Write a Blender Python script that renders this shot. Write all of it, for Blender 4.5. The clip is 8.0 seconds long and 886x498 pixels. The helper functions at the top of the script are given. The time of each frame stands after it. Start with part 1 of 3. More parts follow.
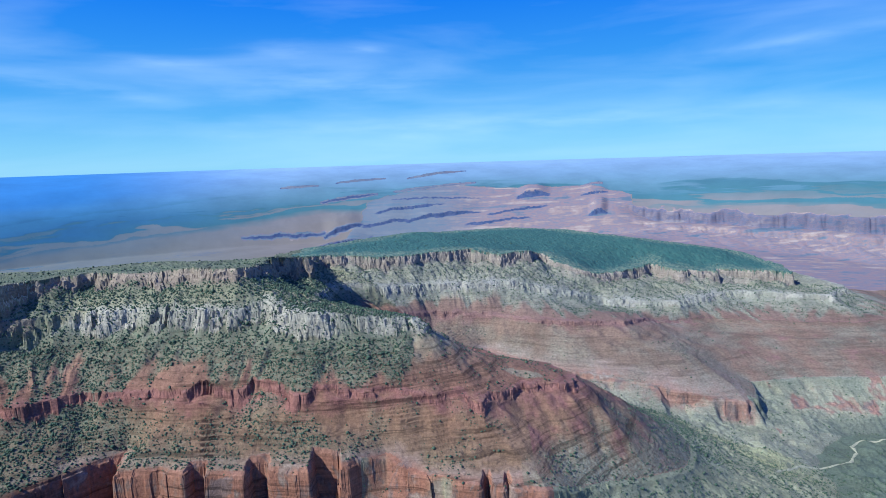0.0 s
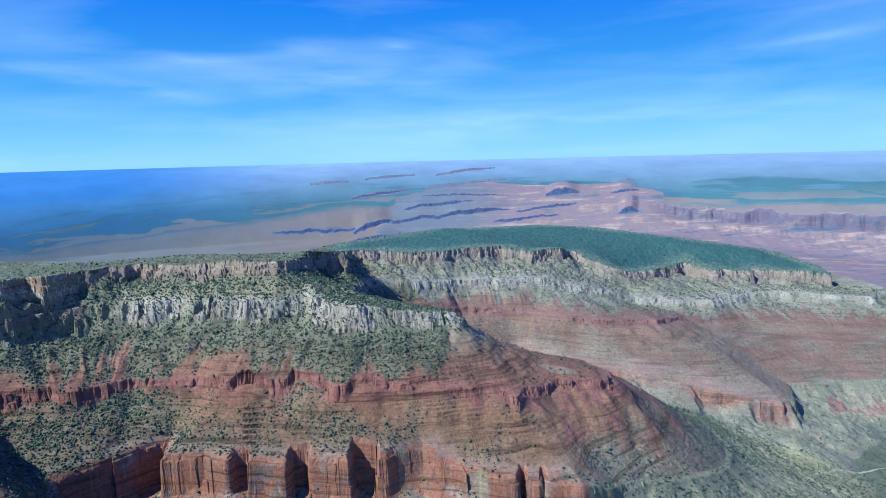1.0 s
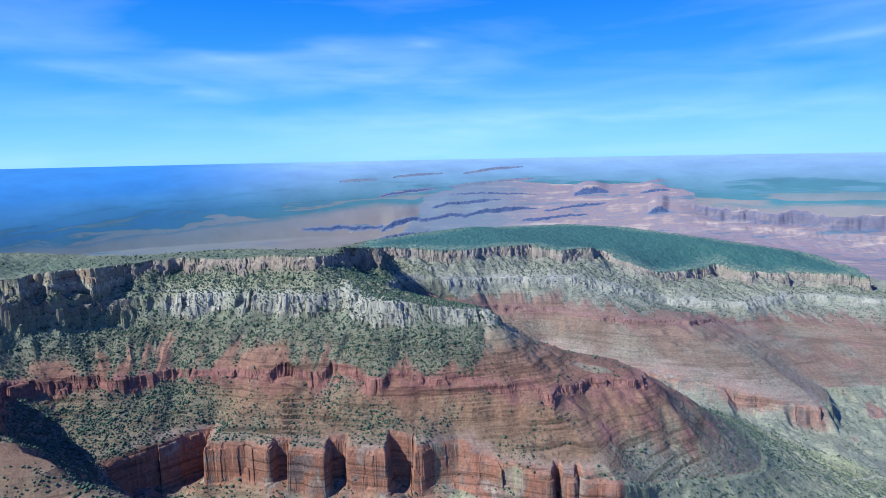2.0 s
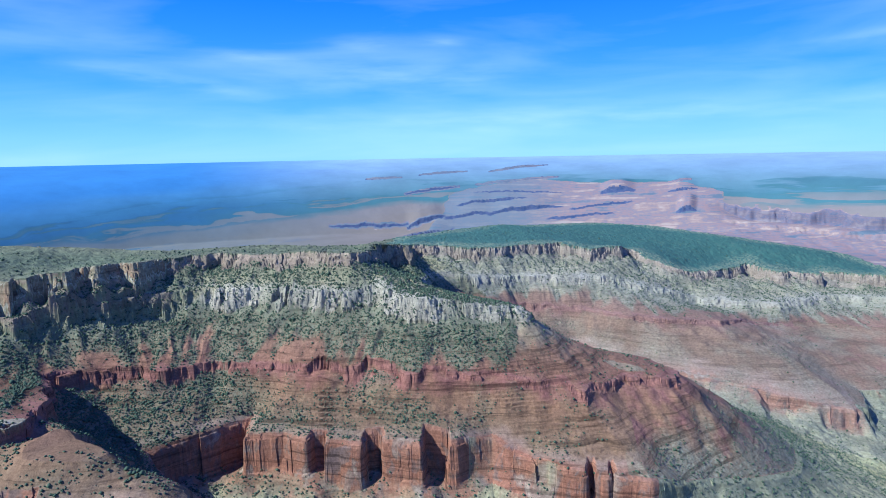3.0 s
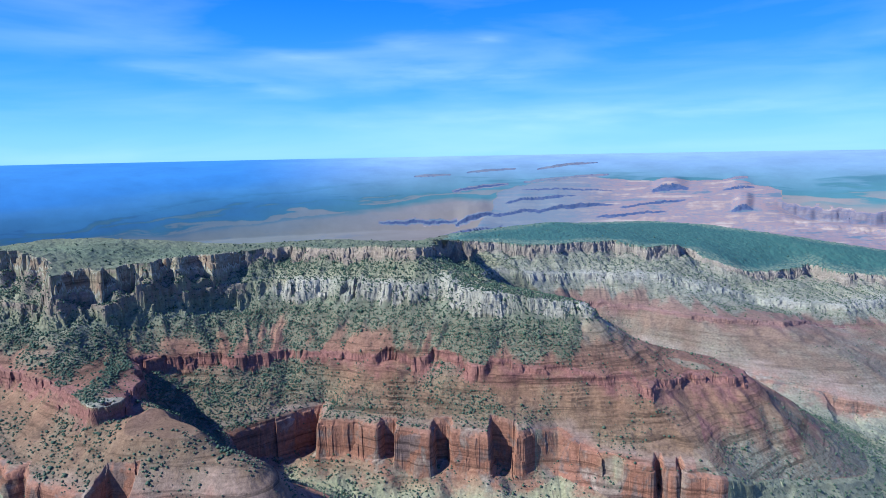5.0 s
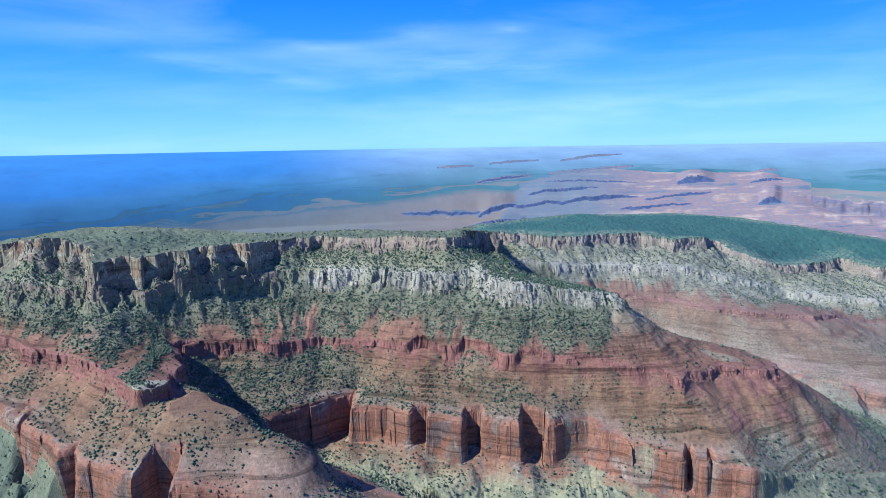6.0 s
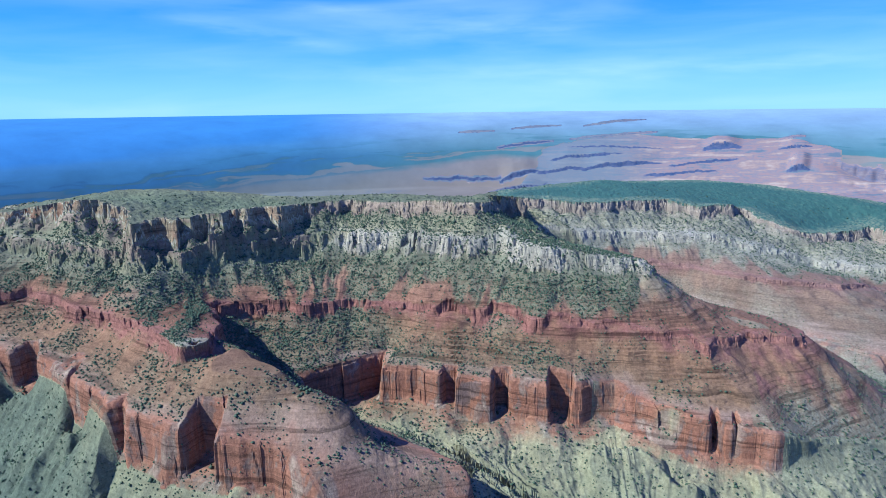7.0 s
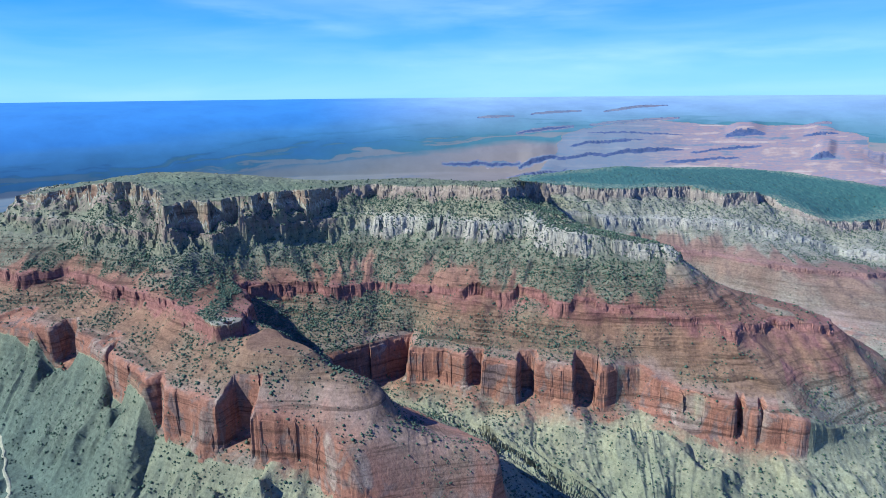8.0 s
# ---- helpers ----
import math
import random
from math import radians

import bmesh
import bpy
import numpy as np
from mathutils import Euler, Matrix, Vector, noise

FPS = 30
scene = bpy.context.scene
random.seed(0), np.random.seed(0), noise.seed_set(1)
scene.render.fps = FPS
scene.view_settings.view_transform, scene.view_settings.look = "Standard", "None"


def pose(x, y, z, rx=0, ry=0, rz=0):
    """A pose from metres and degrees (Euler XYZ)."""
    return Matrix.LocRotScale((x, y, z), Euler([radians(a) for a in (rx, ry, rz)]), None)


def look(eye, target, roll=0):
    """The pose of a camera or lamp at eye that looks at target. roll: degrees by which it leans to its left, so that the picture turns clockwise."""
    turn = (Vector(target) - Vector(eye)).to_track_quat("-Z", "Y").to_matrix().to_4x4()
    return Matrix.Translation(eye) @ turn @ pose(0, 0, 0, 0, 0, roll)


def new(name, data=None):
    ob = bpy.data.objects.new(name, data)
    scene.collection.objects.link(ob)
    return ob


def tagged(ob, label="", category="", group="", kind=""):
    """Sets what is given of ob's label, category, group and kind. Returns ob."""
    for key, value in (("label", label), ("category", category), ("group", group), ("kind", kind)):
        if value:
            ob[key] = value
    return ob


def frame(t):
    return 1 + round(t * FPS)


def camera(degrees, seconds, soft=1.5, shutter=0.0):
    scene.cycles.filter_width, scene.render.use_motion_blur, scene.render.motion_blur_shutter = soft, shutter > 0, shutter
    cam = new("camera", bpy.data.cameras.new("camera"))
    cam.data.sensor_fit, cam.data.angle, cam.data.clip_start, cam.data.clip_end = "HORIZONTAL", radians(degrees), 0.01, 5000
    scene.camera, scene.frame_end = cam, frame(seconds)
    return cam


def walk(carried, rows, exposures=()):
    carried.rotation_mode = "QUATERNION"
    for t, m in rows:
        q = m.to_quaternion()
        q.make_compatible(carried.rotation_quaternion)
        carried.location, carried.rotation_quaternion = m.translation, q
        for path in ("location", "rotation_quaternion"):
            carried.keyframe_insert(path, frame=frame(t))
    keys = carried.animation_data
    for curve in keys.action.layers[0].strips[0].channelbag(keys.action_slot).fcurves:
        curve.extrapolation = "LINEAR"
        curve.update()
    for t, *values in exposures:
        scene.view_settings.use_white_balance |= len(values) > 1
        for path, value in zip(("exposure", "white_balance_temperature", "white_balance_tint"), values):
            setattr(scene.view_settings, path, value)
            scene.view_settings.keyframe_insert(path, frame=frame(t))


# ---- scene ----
cam = camera(73.1, 8.0, soft=0.85)
PATH = [
    (0, (-0.134, 0.404, 401.49), (-0.158, 2.381, 401.189), -1.8),
    (0.5, (-9.513, -5.249, 401.502), (-9.579, -3.273, 401.195), -1.6),
    (1, (-18.918, -10.953, 401.518), (-19.026, -8.98, 401.209), -1.5),
    (1.5, (-28.362, -16.759, 401.538), (-28.512, -14.789, 401.228), -1.3),
    (3, (-56.746, -34.68, 401.638), (-57.006, -32.722, 401.321), -1.1),
    (3.5, (-66.125, -40.968, 401.649), (-66.422, -39.017, 401.33), -1.1),
    (4, (-75.384, -47.644, 401.658), (-75.715, -45.698, 401.336), -1.1),
    (4.5, (-84.496, -54.709, 401.662), (-84.86, -52.769, 401.341), -1.1),
    (6, (-111.304, -77.089, 401.659), (-111.762, -75.174, 401.31), -1.0),
    (6.5, (-119.983, -84.816, 401.657), (-120.468, -82.918, 401.257), -0.9),
    (7, (-128.551, -92.559, 401.657), (-129.061, -90.681, 401.197), -0.8),
    (7.5, (-137.051, -100.256, 401.654), (-137.584, -98.39, 401.171), -0.7),
    (8, (-145.527, -107.932, 401.654), (-146.082, -106.078, 401.148), -0.6),
]
walk(cam, [(t, look(eye, target, roll)) for t, eye, target, roll in PATH], [(0, 0.63, 5750, 0), (1.5, 0.71, 5750, 0), (3, 0.8, 5750, 0), (8, 0.8, 5750, 0)])


def mat(name, rough=0.95):
    m = bpy.data.materials.new(name)
    m.use_nodes = True
    b = m.node_tree.nodes["Principled BSDF"]
    b.inputs["Roughness"].default_value = rough
    b.inputs["Specular IOR Level"].default_value = 0.15
    return m, m.node_tree, b


def ramp(nt, stops, interp="LINEAR"):
    r = nt.nodes.new("ShaderNodeValToRGB")
    r.color_ramp.interpolation = interp
    e = r.color_ramp.elements
    e[0].position, e[0].color = stops[0][0], (*stops[0][1], 1)
    e[1].position, e[1].color = stops[-1][0], (*stops[-1][1], 1)
    for p, c in stops[1:-1]:
        k = e.new(p)
        k.color = (*c, 1)
    return r


def attr(nt, name):
    a = nt.nodes.new("ShaderNodeAttribute")
    a.attribute_name = name
    return a.outputs["Fac"]


def tex(nt, scale, detail=4, rough=0.6, vec=None, dist=0.0):
    n = nt.nodes.new("ShaderNodeTexNoise")
    n.inputs["Scale"].default_value = scale
    n.inputs["Detail"].default_value = detail
    n.inputs["Roughness"].default_value = rough
    n.inputs["Distortion"].default_value = dist
    if vec is not None:
        nt.links.new(vec, n.inputs["Vector"])
    return n.outputs["Fac"]


def mapr(nt, v, a, b, c=0.0, d=1.0):
    n = nt.nodes.new("ShaderNodeMapRange")
    for k, x in (("From Min", a), ("From Max", b), ("To Min", c), ("To Max", d)):
        n.inputs[k].default_value = x
    nt.links.new(v, n.inputs["Value"])
    return n.outputs[0]


def math2(nt, op, a, b):
    n = nt.nodes.new("ShaderNodeMath")
    n.operation = op
    for k, v in enumerate((a, b)):
        if isinstance(v, (int, float)):
            n.inputs[k].default_value = v
        else:
            nt.links.new(v, n.inputs[k])
    return n.outputs[0]


def mixc(nt, fac, a, b, mode="MIX"):
    n = nt.nodes.new("ShaderNodeMix")
    n.data_type, n.blend_type = "RGBA", mode
    for k, v in ((0, fac), (6, a), (7, b)):
        if isinstance(v, tuple):
            n.inputs[k].default_value = (*v, 1)
        elif isinstance(v, (int, float)):
            n.inputs[k].default_value = v
        else:
            nt.links.new(v, n.inputs[k])
    return n.outputs[2]


def position(nt):
    return nt.nodes.new("ShaderNodeNewGeometry").outputs["Position"]


# ---- world, sun, exposure ----
SUN_TO = Vector((-0.85, -0.53, 0.87)).normalized()
world = bpy.data.worlds.new("sky_world")
scene.world = world
world.use_nodes = True


def build_world():
    nt = world.node_tree
    N, L = nt.nodes, nt.links
    bg = N["Background"]
    sky = N.new("ShaderNodeTexSky")
    sky.sky_type = "NISHITA"
    sky.sun_disc = False
    sky.sun_elevation = math.asin(SUN_TO.z)
    sky.sun_rotation = math.atan2(SUN_TO.x, SUN_TO.y)
    sky.altitude = 2500
    sky.air_density, sky.dust_density, sky.ozone_density = 1.0, 0.3, 3.0
    # clear desert air: the blue deepens quickly above a pale horizon
    tc = N.new("ShaderNodeTexCoord")
    sep = N.new("ShaderNodeSeparateXYZ")
    L.new(tc.outputs["Generated"], sep.inputs[0])
    air = ramp(nt, [(0.0, (0.34, 0.72, 1.0)), (0.03, (0.28, 0.66, 1.0)), (0.08, (0.13, 0.48, 0.98)), (0.13, (0.068, 0.37, 0.95)), (0.26, (0.014, 0.205, 0.94)), (0.5, (0.01, 0.14, 0.95)), (1.0, (0.01, 0.11, 0.85))])
    L.new(sep.outputs[2], air.inputs[0])
    lift = N.new("ShaderNodeVectorMath")
    lift.operation = "SCALE"
    lift.inputs["Scale"].default_value = 6.25
    L.new(air.outputs[0], lift.inputs[0])
    hs = N.new("ShaderNodeMix")
    hs.data_type = "RGBA"
    hs.inputs[0].default_value = 0.93
    L.new(sky.outputs[0], hs.inputs[6])
    L.new(lift.outputs[0], hs.inputs[7])
    # thin cirrus, stretched along the wind
    mp = N.new("ShaderNodeMapping")
    mp.inputs["Rotation"].default_value = (0, 0, radians(12))
    mp.inputs["Scale"].default_value = (2.0, 2.0, 13)
    L.new(tc.outputs["Generated"], mp.inputs["Vector"])
    n1 = N.new("ShaderNodeTexNoise")
    n1.inputs["Scale"].default_value, n1.inputs["Detail"].default_value = 1.3, 6
    n1.inputs["Roughness"].default_value = 0.5
    n1.inputs["Distortion"].default_value = 0.4
    L.new(mp.outputs[0], n1.inputs["Vector"])
    # a few separate wisps: bearing, height, half length, half thickness, slope
    az = math2(nt, "ARCTAN2", sep.outputs[0], sep.outputs[1])
    fine = N.new("ShaderNodeTexNoise")
    fine.inputs["Scale"].default_value, fine.inputs["Detail"].default_value = 4.0, 5
    L.new(mp.outputs[0], fine.inputs["Vector"])
    total = mapr(nt, n1.outputs["Fac"], 0.40, 0.80, 0.0, 0.17)
    for u0, v0, ln, th, k in ((-0.548, 0.116, 0.14, 0.011, -0.15), (-0.425, 0.151, 0.06, 0.007, -0.05), (-0.252, 0.173, 0.055, 0.010, 0.0),
                              (-0.125, 0.175, 0.03, 0.007, 0.0), (0.53, 0.147, 0.13, 0.009, 0.07), (-0.2, 0.13, 0.2, 0.03, 0.0), (0.1, 0.06, 0.5, 0.02, 0.0)):
        du = math2(nt, "SUBTRACT", az, u0)
        dv = math2(nt, "SUBTRACT", math2(nt, "SUBTRACT", sep.outputs[2], v0), math2(nt, "MULTIPLY", du, k))
        dv = math2(nt, "ADD", dv, math2(nt, "MULTIPLY", math2(nt, "SUBTRACT", fine.outputs["Fac"], 0.5), 1.6 * th))
        q = math2(nt, "ADD", math2(nt, "POWER", math2(nt, "DIVIDE", math2(nt, "ABSOLUTE", du, 0.0), ln), 2.0),
                  math2(nt, "POWER", math2(nt, "DIVIDE", math2(nt, "ABSOLUTE", dv, 0.0), th), 2.0))
        w = math2(nt, "POWER", 2.718, math2(nt, "MULTIPLY", q, -1.0))
        total = math2(nt, "ADD", total, math2(nt, "MULTIPLY", w, mapr(nt, fine.outputs["Fac"], 0.3, 0.7, 0.02, 0.17)))
    mx = N.new("ShaderNodeMix")
    mx.data_type = "RGBA"
    mx.inputs[7].default_value = (7.5, 8.6, 9.6, 1)
    L.new(total, mx.inputs[0])
    L.new(hs.outputs[2], mx.inputs[6])
    L.new(mx.outputs[2], bg.inputs["Color"])
    bg.inputs["Strength"].default_value = 0.092


build_world()
sun = bpy.data.lights.new("sun", "SUN")
sun.energy, sun.angle, sun.color = 5.0, radians(0.53), (1.0, 0.96, 0.90)
sun_ob = new("sun", sun)
sun_ob.matrix_world = look(SUN_TO * 3000, (0, 0, 0))


# ---- materials ----
def rock_material(name="canyon_rock", sat=1.0, val=1.0, soil=(0.128, 0.142, 0.096), seam_dark=0.52):
    """Canyon strata, coloured by the rock layer in which each point lies."""
    m, nt, b = mat(name)
    pos = position(nt)
    s = attr(nt, "stratum")
    wob = math2(nt, "MULTIPLY", math2(nt, "SUBTRACT", tex(nt, 0.03, 5, 0.65, pos), 0.5), 0.5)
    s6 = math2(nt, "DIVIDE", math2(nt, "ADD", s, wob), 6.0)
    S = lambda v: v / 6.0
    r = ramp(nt, [
        (S(0.0), (0.105, 0.135, 0.088)), (S(0.9), (0.14, 0.15, 0.10)), (S(1.0), (0.32, 0.26, 0.195)), (S(1.3), (0.25, 0.19, 0.15)),
        (S(1.45), (0.23, 0.22, 0.14)), (S(1.85), (0.28, 0.255, 0.17)), (S(2.0), (0.385, 0.355, 0.29)), (S(2.28), (0.35, 0.31, 0.245)),
        (S(2.36), (0.26, 0.22, 0.15)), (S(2.6), (0.215, 0.125, 0.083)), (S(2.95), (0.215, 0.108, 0.072)), (S(3.0), (0.23, 0.105, 0.085)), (S(3.16), (0.23, 0.10, 0.08)),
        (S(3.3), (0.208, 0.114, 0.068)), (S(3.75), (0.185, 0.114, 0.070)), (S(3.93), (0.25, 0.168, 0.126)), (S(4.05), (0.29, 0.16, 0.115)),
        (S(4.35), (0.29, 0.135, 0.09)), (S(4.45), (0.28, 0.26, 0.16)), (S(4.65), (0.22, 0.225, 0.14)), (S(5.0), (0.115, 0.138, 0.098)),
        (S(6.0), (0.08, 0.122, 0.098))])
    nt.links.new(s6, r.inputs[0])
    col = r.outputs[0]
    # the limestone wall is stained in patches: rusty orange, pale where it spalled, grey-purple varnish
    wall = math2(nt, "MULTIPLY", mapr(nt, s, 3.9, 4.04), mapr(nt, s, 4.46, 4.4))
    pm = nt.nodes.new("ShaderNodeMapping")
    pm.inputs["Scale"].default_value = (0.026, 0.026, 0.018)
    nt.links.new(pos, pm.inputs["Vector"])
    stain = ramp(nt, [(0.30, (0.14, 0.10, 0.095)), (0.39, (0.18, 0.115, 0.095)), (0.45, (0.27, 0.115, 0.072)), (0.55, (0.27, 0.125, 0.08)), (0.60, (0.20, 0.13, 0.105)), (0.68, (0.34, 0.26, 0.20))])
    nt.links.new(tex(nt, 1.0, 4, 0.6, pm.outputs[0], 0.6), stain.inputs[0])
    col = mixc(nt, math2(nt, "MULTIPLY", wall, 0.9), col, stain.outputs[0])
    # scrub and grey soil on the gentler ground
    scrub = attr(nt, "scrub")
    sn = mapr(nt, tex(nt, 0.22, 3, 0.7, pos), 0.35, 0.62)
    col = mixc(nt, math2(nt, "MULTIPLY", scrub, mapr(nt, sn, 0, 1, 0.45, 0.95)), col, soil)
    # bedding planes and water streaks
    bed = nt.nodes.new("ShaderNodeMapping")
    bed.inputs["Scale"].default_value = (0.014, 0.014, 0.26)
    nt.links.new(pos, bed.inputs["Vector"])
    streak = nt.nodes.new("ShaderNodeMapping")
    streak.inputs["Scale"].default_value = (0.3, 0.3, 0.025)
    nt.links.new(pos, streak.inputs["Vector"])
    v0 = mapr(nt, tex(nt, 1.0, 4, 0.65, bed.outputs[0]), 0.3, 0.7, 0.86, 1.14)
    v1 = mapr(nt, tex(nt, 0.22, 6, 0.75, pos), 0.28, 0.72, 0.60, 1.40)
    v2 = mapr(nt, tex(nt, 0.6, 3, 0.6, streak.outputs[0]), 0.3, 0.7, 0.93, 1.07)
    v3 = mapr(nt, tex(nt, 0.012, 4, 0.6, pos), 0.3, 0.7, 0.85, 1.15)
    seam = nt.nodes.new("ShaderNodeMapping")
    seam.inputs["Scale"].default_value = (0.005, 0.005, 0.15)
    nt.links.new(pos, seam.inputs["Vector"])
    v4 = mapr(nt, tex(nt, 1.0, 5, 0.7, seam.outputs[0]), 0.38, 0.49, seam_dark, 1.05)
    v4 = mixc(nt, math2(nt, "MULTIPLY", mapr(nt, s, 2.2, 2.5), mapr(nt, s, 4.5, 4.38)), (1, 1, 1), v4)
    n = nt.nodes.new("ShaderNodeVectorMath")
    n.operation = "SCALE"
    nt.links.new(mixc(nt, 1.0, col, v4, "MULTIPLY"), n.inputs[0])
    nt.links.new(math2(nt, "MULTIPLY", math2(nt, "MULTIPLY", v0, v1), math2(nt, "MULTIPLY", v2, v3)), n.inputs["Scale"])
    hs = nt.nodes.new("ShaderNodeHueSaturation")
    hs.inputs["Saturation"].default_value, hs.inputs["Value"].default_value = sat, val
    nt.links.new(n.outputs[0], hs.inputs["Color"])
    nt.links.new(hs.outputs[0], b.inputs["Base Color"])
    bump = nt.nodes.new("ShaderNodeBump")
    bump.inputs["Strength"].default_value, bump.inputs["Distance"].default_value = 0.8, 1.6
    nt.links.new(tex(nt, 0.35, 5, 0.7, pos), bump.inputs["Height"])
    nt.links.new(bump.outputs[0], b.inputs["Normal"])
    return m


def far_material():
    """Distant plains, woods and canyon benches, with blue haze put into their base colour."""
    m, nt, b = mat("hazed_far_land")
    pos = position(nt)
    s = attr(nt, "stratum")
    # haze tints: stratum is the angle up to the horizon, scrub the bearing
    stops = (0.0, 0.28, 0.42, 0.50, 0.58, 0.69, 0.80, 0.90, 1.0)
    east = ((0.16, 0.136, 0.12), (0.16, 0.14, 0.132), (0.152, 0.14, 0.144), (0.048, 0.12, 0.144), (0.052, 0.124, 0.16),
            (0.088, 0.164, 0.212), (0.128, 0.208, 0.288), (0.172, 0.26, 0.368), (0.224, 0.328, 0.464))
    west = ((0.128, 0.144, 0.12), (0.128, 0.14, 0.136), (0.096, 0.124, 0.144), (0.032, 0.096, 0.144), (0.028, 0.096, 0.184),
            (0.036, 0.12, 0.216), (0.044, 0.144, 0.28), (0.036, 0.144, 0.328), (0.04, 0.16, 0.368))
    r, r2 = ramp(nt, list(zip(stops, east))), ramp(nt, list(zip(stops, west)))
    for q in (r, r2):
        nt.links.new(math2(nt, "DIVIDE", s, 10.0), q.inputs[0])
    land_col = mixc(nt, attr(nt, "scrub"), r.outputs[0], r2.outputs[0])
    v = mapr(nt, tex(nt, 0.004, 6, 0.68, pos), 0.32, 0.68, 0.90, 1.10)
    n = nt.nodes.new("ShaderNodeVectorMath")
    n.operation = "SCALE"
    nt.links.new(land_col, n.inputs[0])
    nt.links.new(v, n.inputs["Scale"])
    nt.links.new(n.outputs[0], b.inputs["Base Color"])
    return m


def bench_material():
    m, nt, b = mat("hazed_shaded_far_rock")
    pos = position(nt)
    # benches run across the view in long pale, pink and blue-grey stripes, haze tinted in
    along = nt.nodes.new("ShaderNodeMapping")
    along.inputs["Rotation"].default_value = (0, 0, radians(-9))
    along.inputs["Scale"].default_value = (0.0016, 0.016, 0.03)
    nt.links.new(pos, along.inputs["Vector"])
    r = ramp(nt, [(0.38, (0.085, 0.115, 0.155)), (0.43, (0.15, 0.14, 0.17)), (0.47, (0.21, 0.145, 0.15)), (0.51, (0.145, 0.135, 0.17)), (0.55, (0.22, 0.16, 0.155)), (0.62, (0.28, 0.23, 0.215))])
    mixed = math2(nt, "ADD", math2(nt, "MULTIPLY", tex(nt, 1.0, 5, 0.6, along.outputs[0]), 0.65), math2(nt, "MULTIPLY", tex(nt, 0.012, 6, 0.65, pos), 0.35))
    nt.links.new(mixed, r.inputs[0])
    tread = mixc(nt, math2(nt, "MULTIPLY", attr(nt, "scrub"), 0.75), r.outputs[0], (0.10, 0.14, 0.18))
    # shade of the cliff bands, painted as a dark blue base colour
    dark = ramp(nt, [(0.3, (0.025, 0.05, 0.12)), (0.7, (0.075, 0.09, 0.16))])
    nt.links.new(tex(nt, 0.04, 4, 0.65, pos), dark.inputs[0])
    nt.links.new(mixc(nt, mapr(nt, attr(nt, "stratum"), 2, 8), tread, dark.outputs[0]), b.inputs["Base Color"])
    return m


def woods_material():
    m, nt, b = mat("mesa_woods")
    pos = position(nt)
    r = ramp(nt, [(0.3, (0.028, 0.076, 0.074)), (0.55, (0.036, 0.088, 0.08)), (0.72, (0.06, 0.108, 0.092))])
    nt.links.new(tex(nt, 0.05, 6, 0.7, pos), r.inputs[0])
    # towards the rim the trees stand apart on pale ground
    sparse = math2(nt, "MULTIPLY", mapr(nt, attr(nt, "stratum"), 0.05, 0.6), mapr(nt, tex(nt, 0.12, 3, 0.7, pos), 0.42, 0.56))
    nt.links.new(mixc(nt, math2(nt, "MULTIPLY", sparse, 0.8), r.outputs[0], (0.15, 0.18, 0.13)), b.inputs["Base Color"])
    return m


def shrub_material():
    m, nt, b = mat("shrub_leaves")
    pos = position(nt)
    r = ramp(nt, [(0.3, (0.037, 0.068, 0.047)), (0.55, (0.06, 0.09, 0.06)), (0.75, (0.112, 0.131, 0.09))])
    nt.links.new(tex(nt, 0.25, 3, 0.7, pos), r.inputs[0])
    nt.links.new(r.outputs[0], b.inputs["Base Color"])
    return m


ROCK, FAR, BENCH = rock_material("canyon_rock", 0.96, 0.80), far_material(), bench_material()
BUTTEROCK = rock_material("butte_rock", 0.92, 0.82, (0.225, 0.23, 0.16))
# haze before the back mesa put into its rock: duller, paler soil, fainter seams
HAZED_BACKROCK = rock_material("hazed_back_rock", 0.74, 0.76, (0.23, 0.24, 0.17), 0.82)
WOODS, LEAF = woods_material(), shrub_material()


# ---- noise and plan arithmetic ----
def lattice(ix, iy, seed):
    h = (ix.astype(np.int64) * 374761393 + iy.astype(np.int64) * 668265263 + seed * 1274126177) & 0xFFFFFFFF
    h = ((h ^ (h >> 13)) * 1274126177) & 0xFFFFFFFF
    h = ((h ^ (h >> 16)) * 2246822519) & 0xFFFFFFFF
    return ((h >> 8) & 0xFFFF).astype(np.float32) / 32767.5 - 1.0


def vnoise(x, y, seed=0):
    ix, iy = np.floor(x), np.floor(y)
    fx, fy = x - ix, y - iy
    fx, fy = fx * fx * (3 - 2 * fx), fy * fy * (3 - 2 * fy)
    a, b = lattice(ix, iy, seed), lattice(ix + 1, iy, seed)
    c, d = lattice(ix, iy + 1, seed), lattice(ix + 1, iy + 1, seed)
    return (a + (b - a) * fx) * (1 - fy) + (c + (d - c) * fx) * fy


def fbm(x, y, size, octaves=4, gain=0.5, seed=0):
    out, amp, f = 0.0, 1.0, 1.0 / size
    for k in range(octaves):
        out = out + amp * vnoise(x * f + 17.3 * k, y * f - 9.1 * k, seed + k)
        amp, f = amp * gain, f * 2.03
    return out


def ridged(x, y, size, octaves=3, gain=0.5, seed=0):
    out, amp, f = 0.0, 1.0, 1.0 / size
    for k in range(octaves):
        out = out + amp * (1 - 2 * np.abs(vnoise(x * f + 31.7 * k, y * f + 5.3 * k, seed + k)))
        amp, f = amp * gain, f * 2.1
    return out


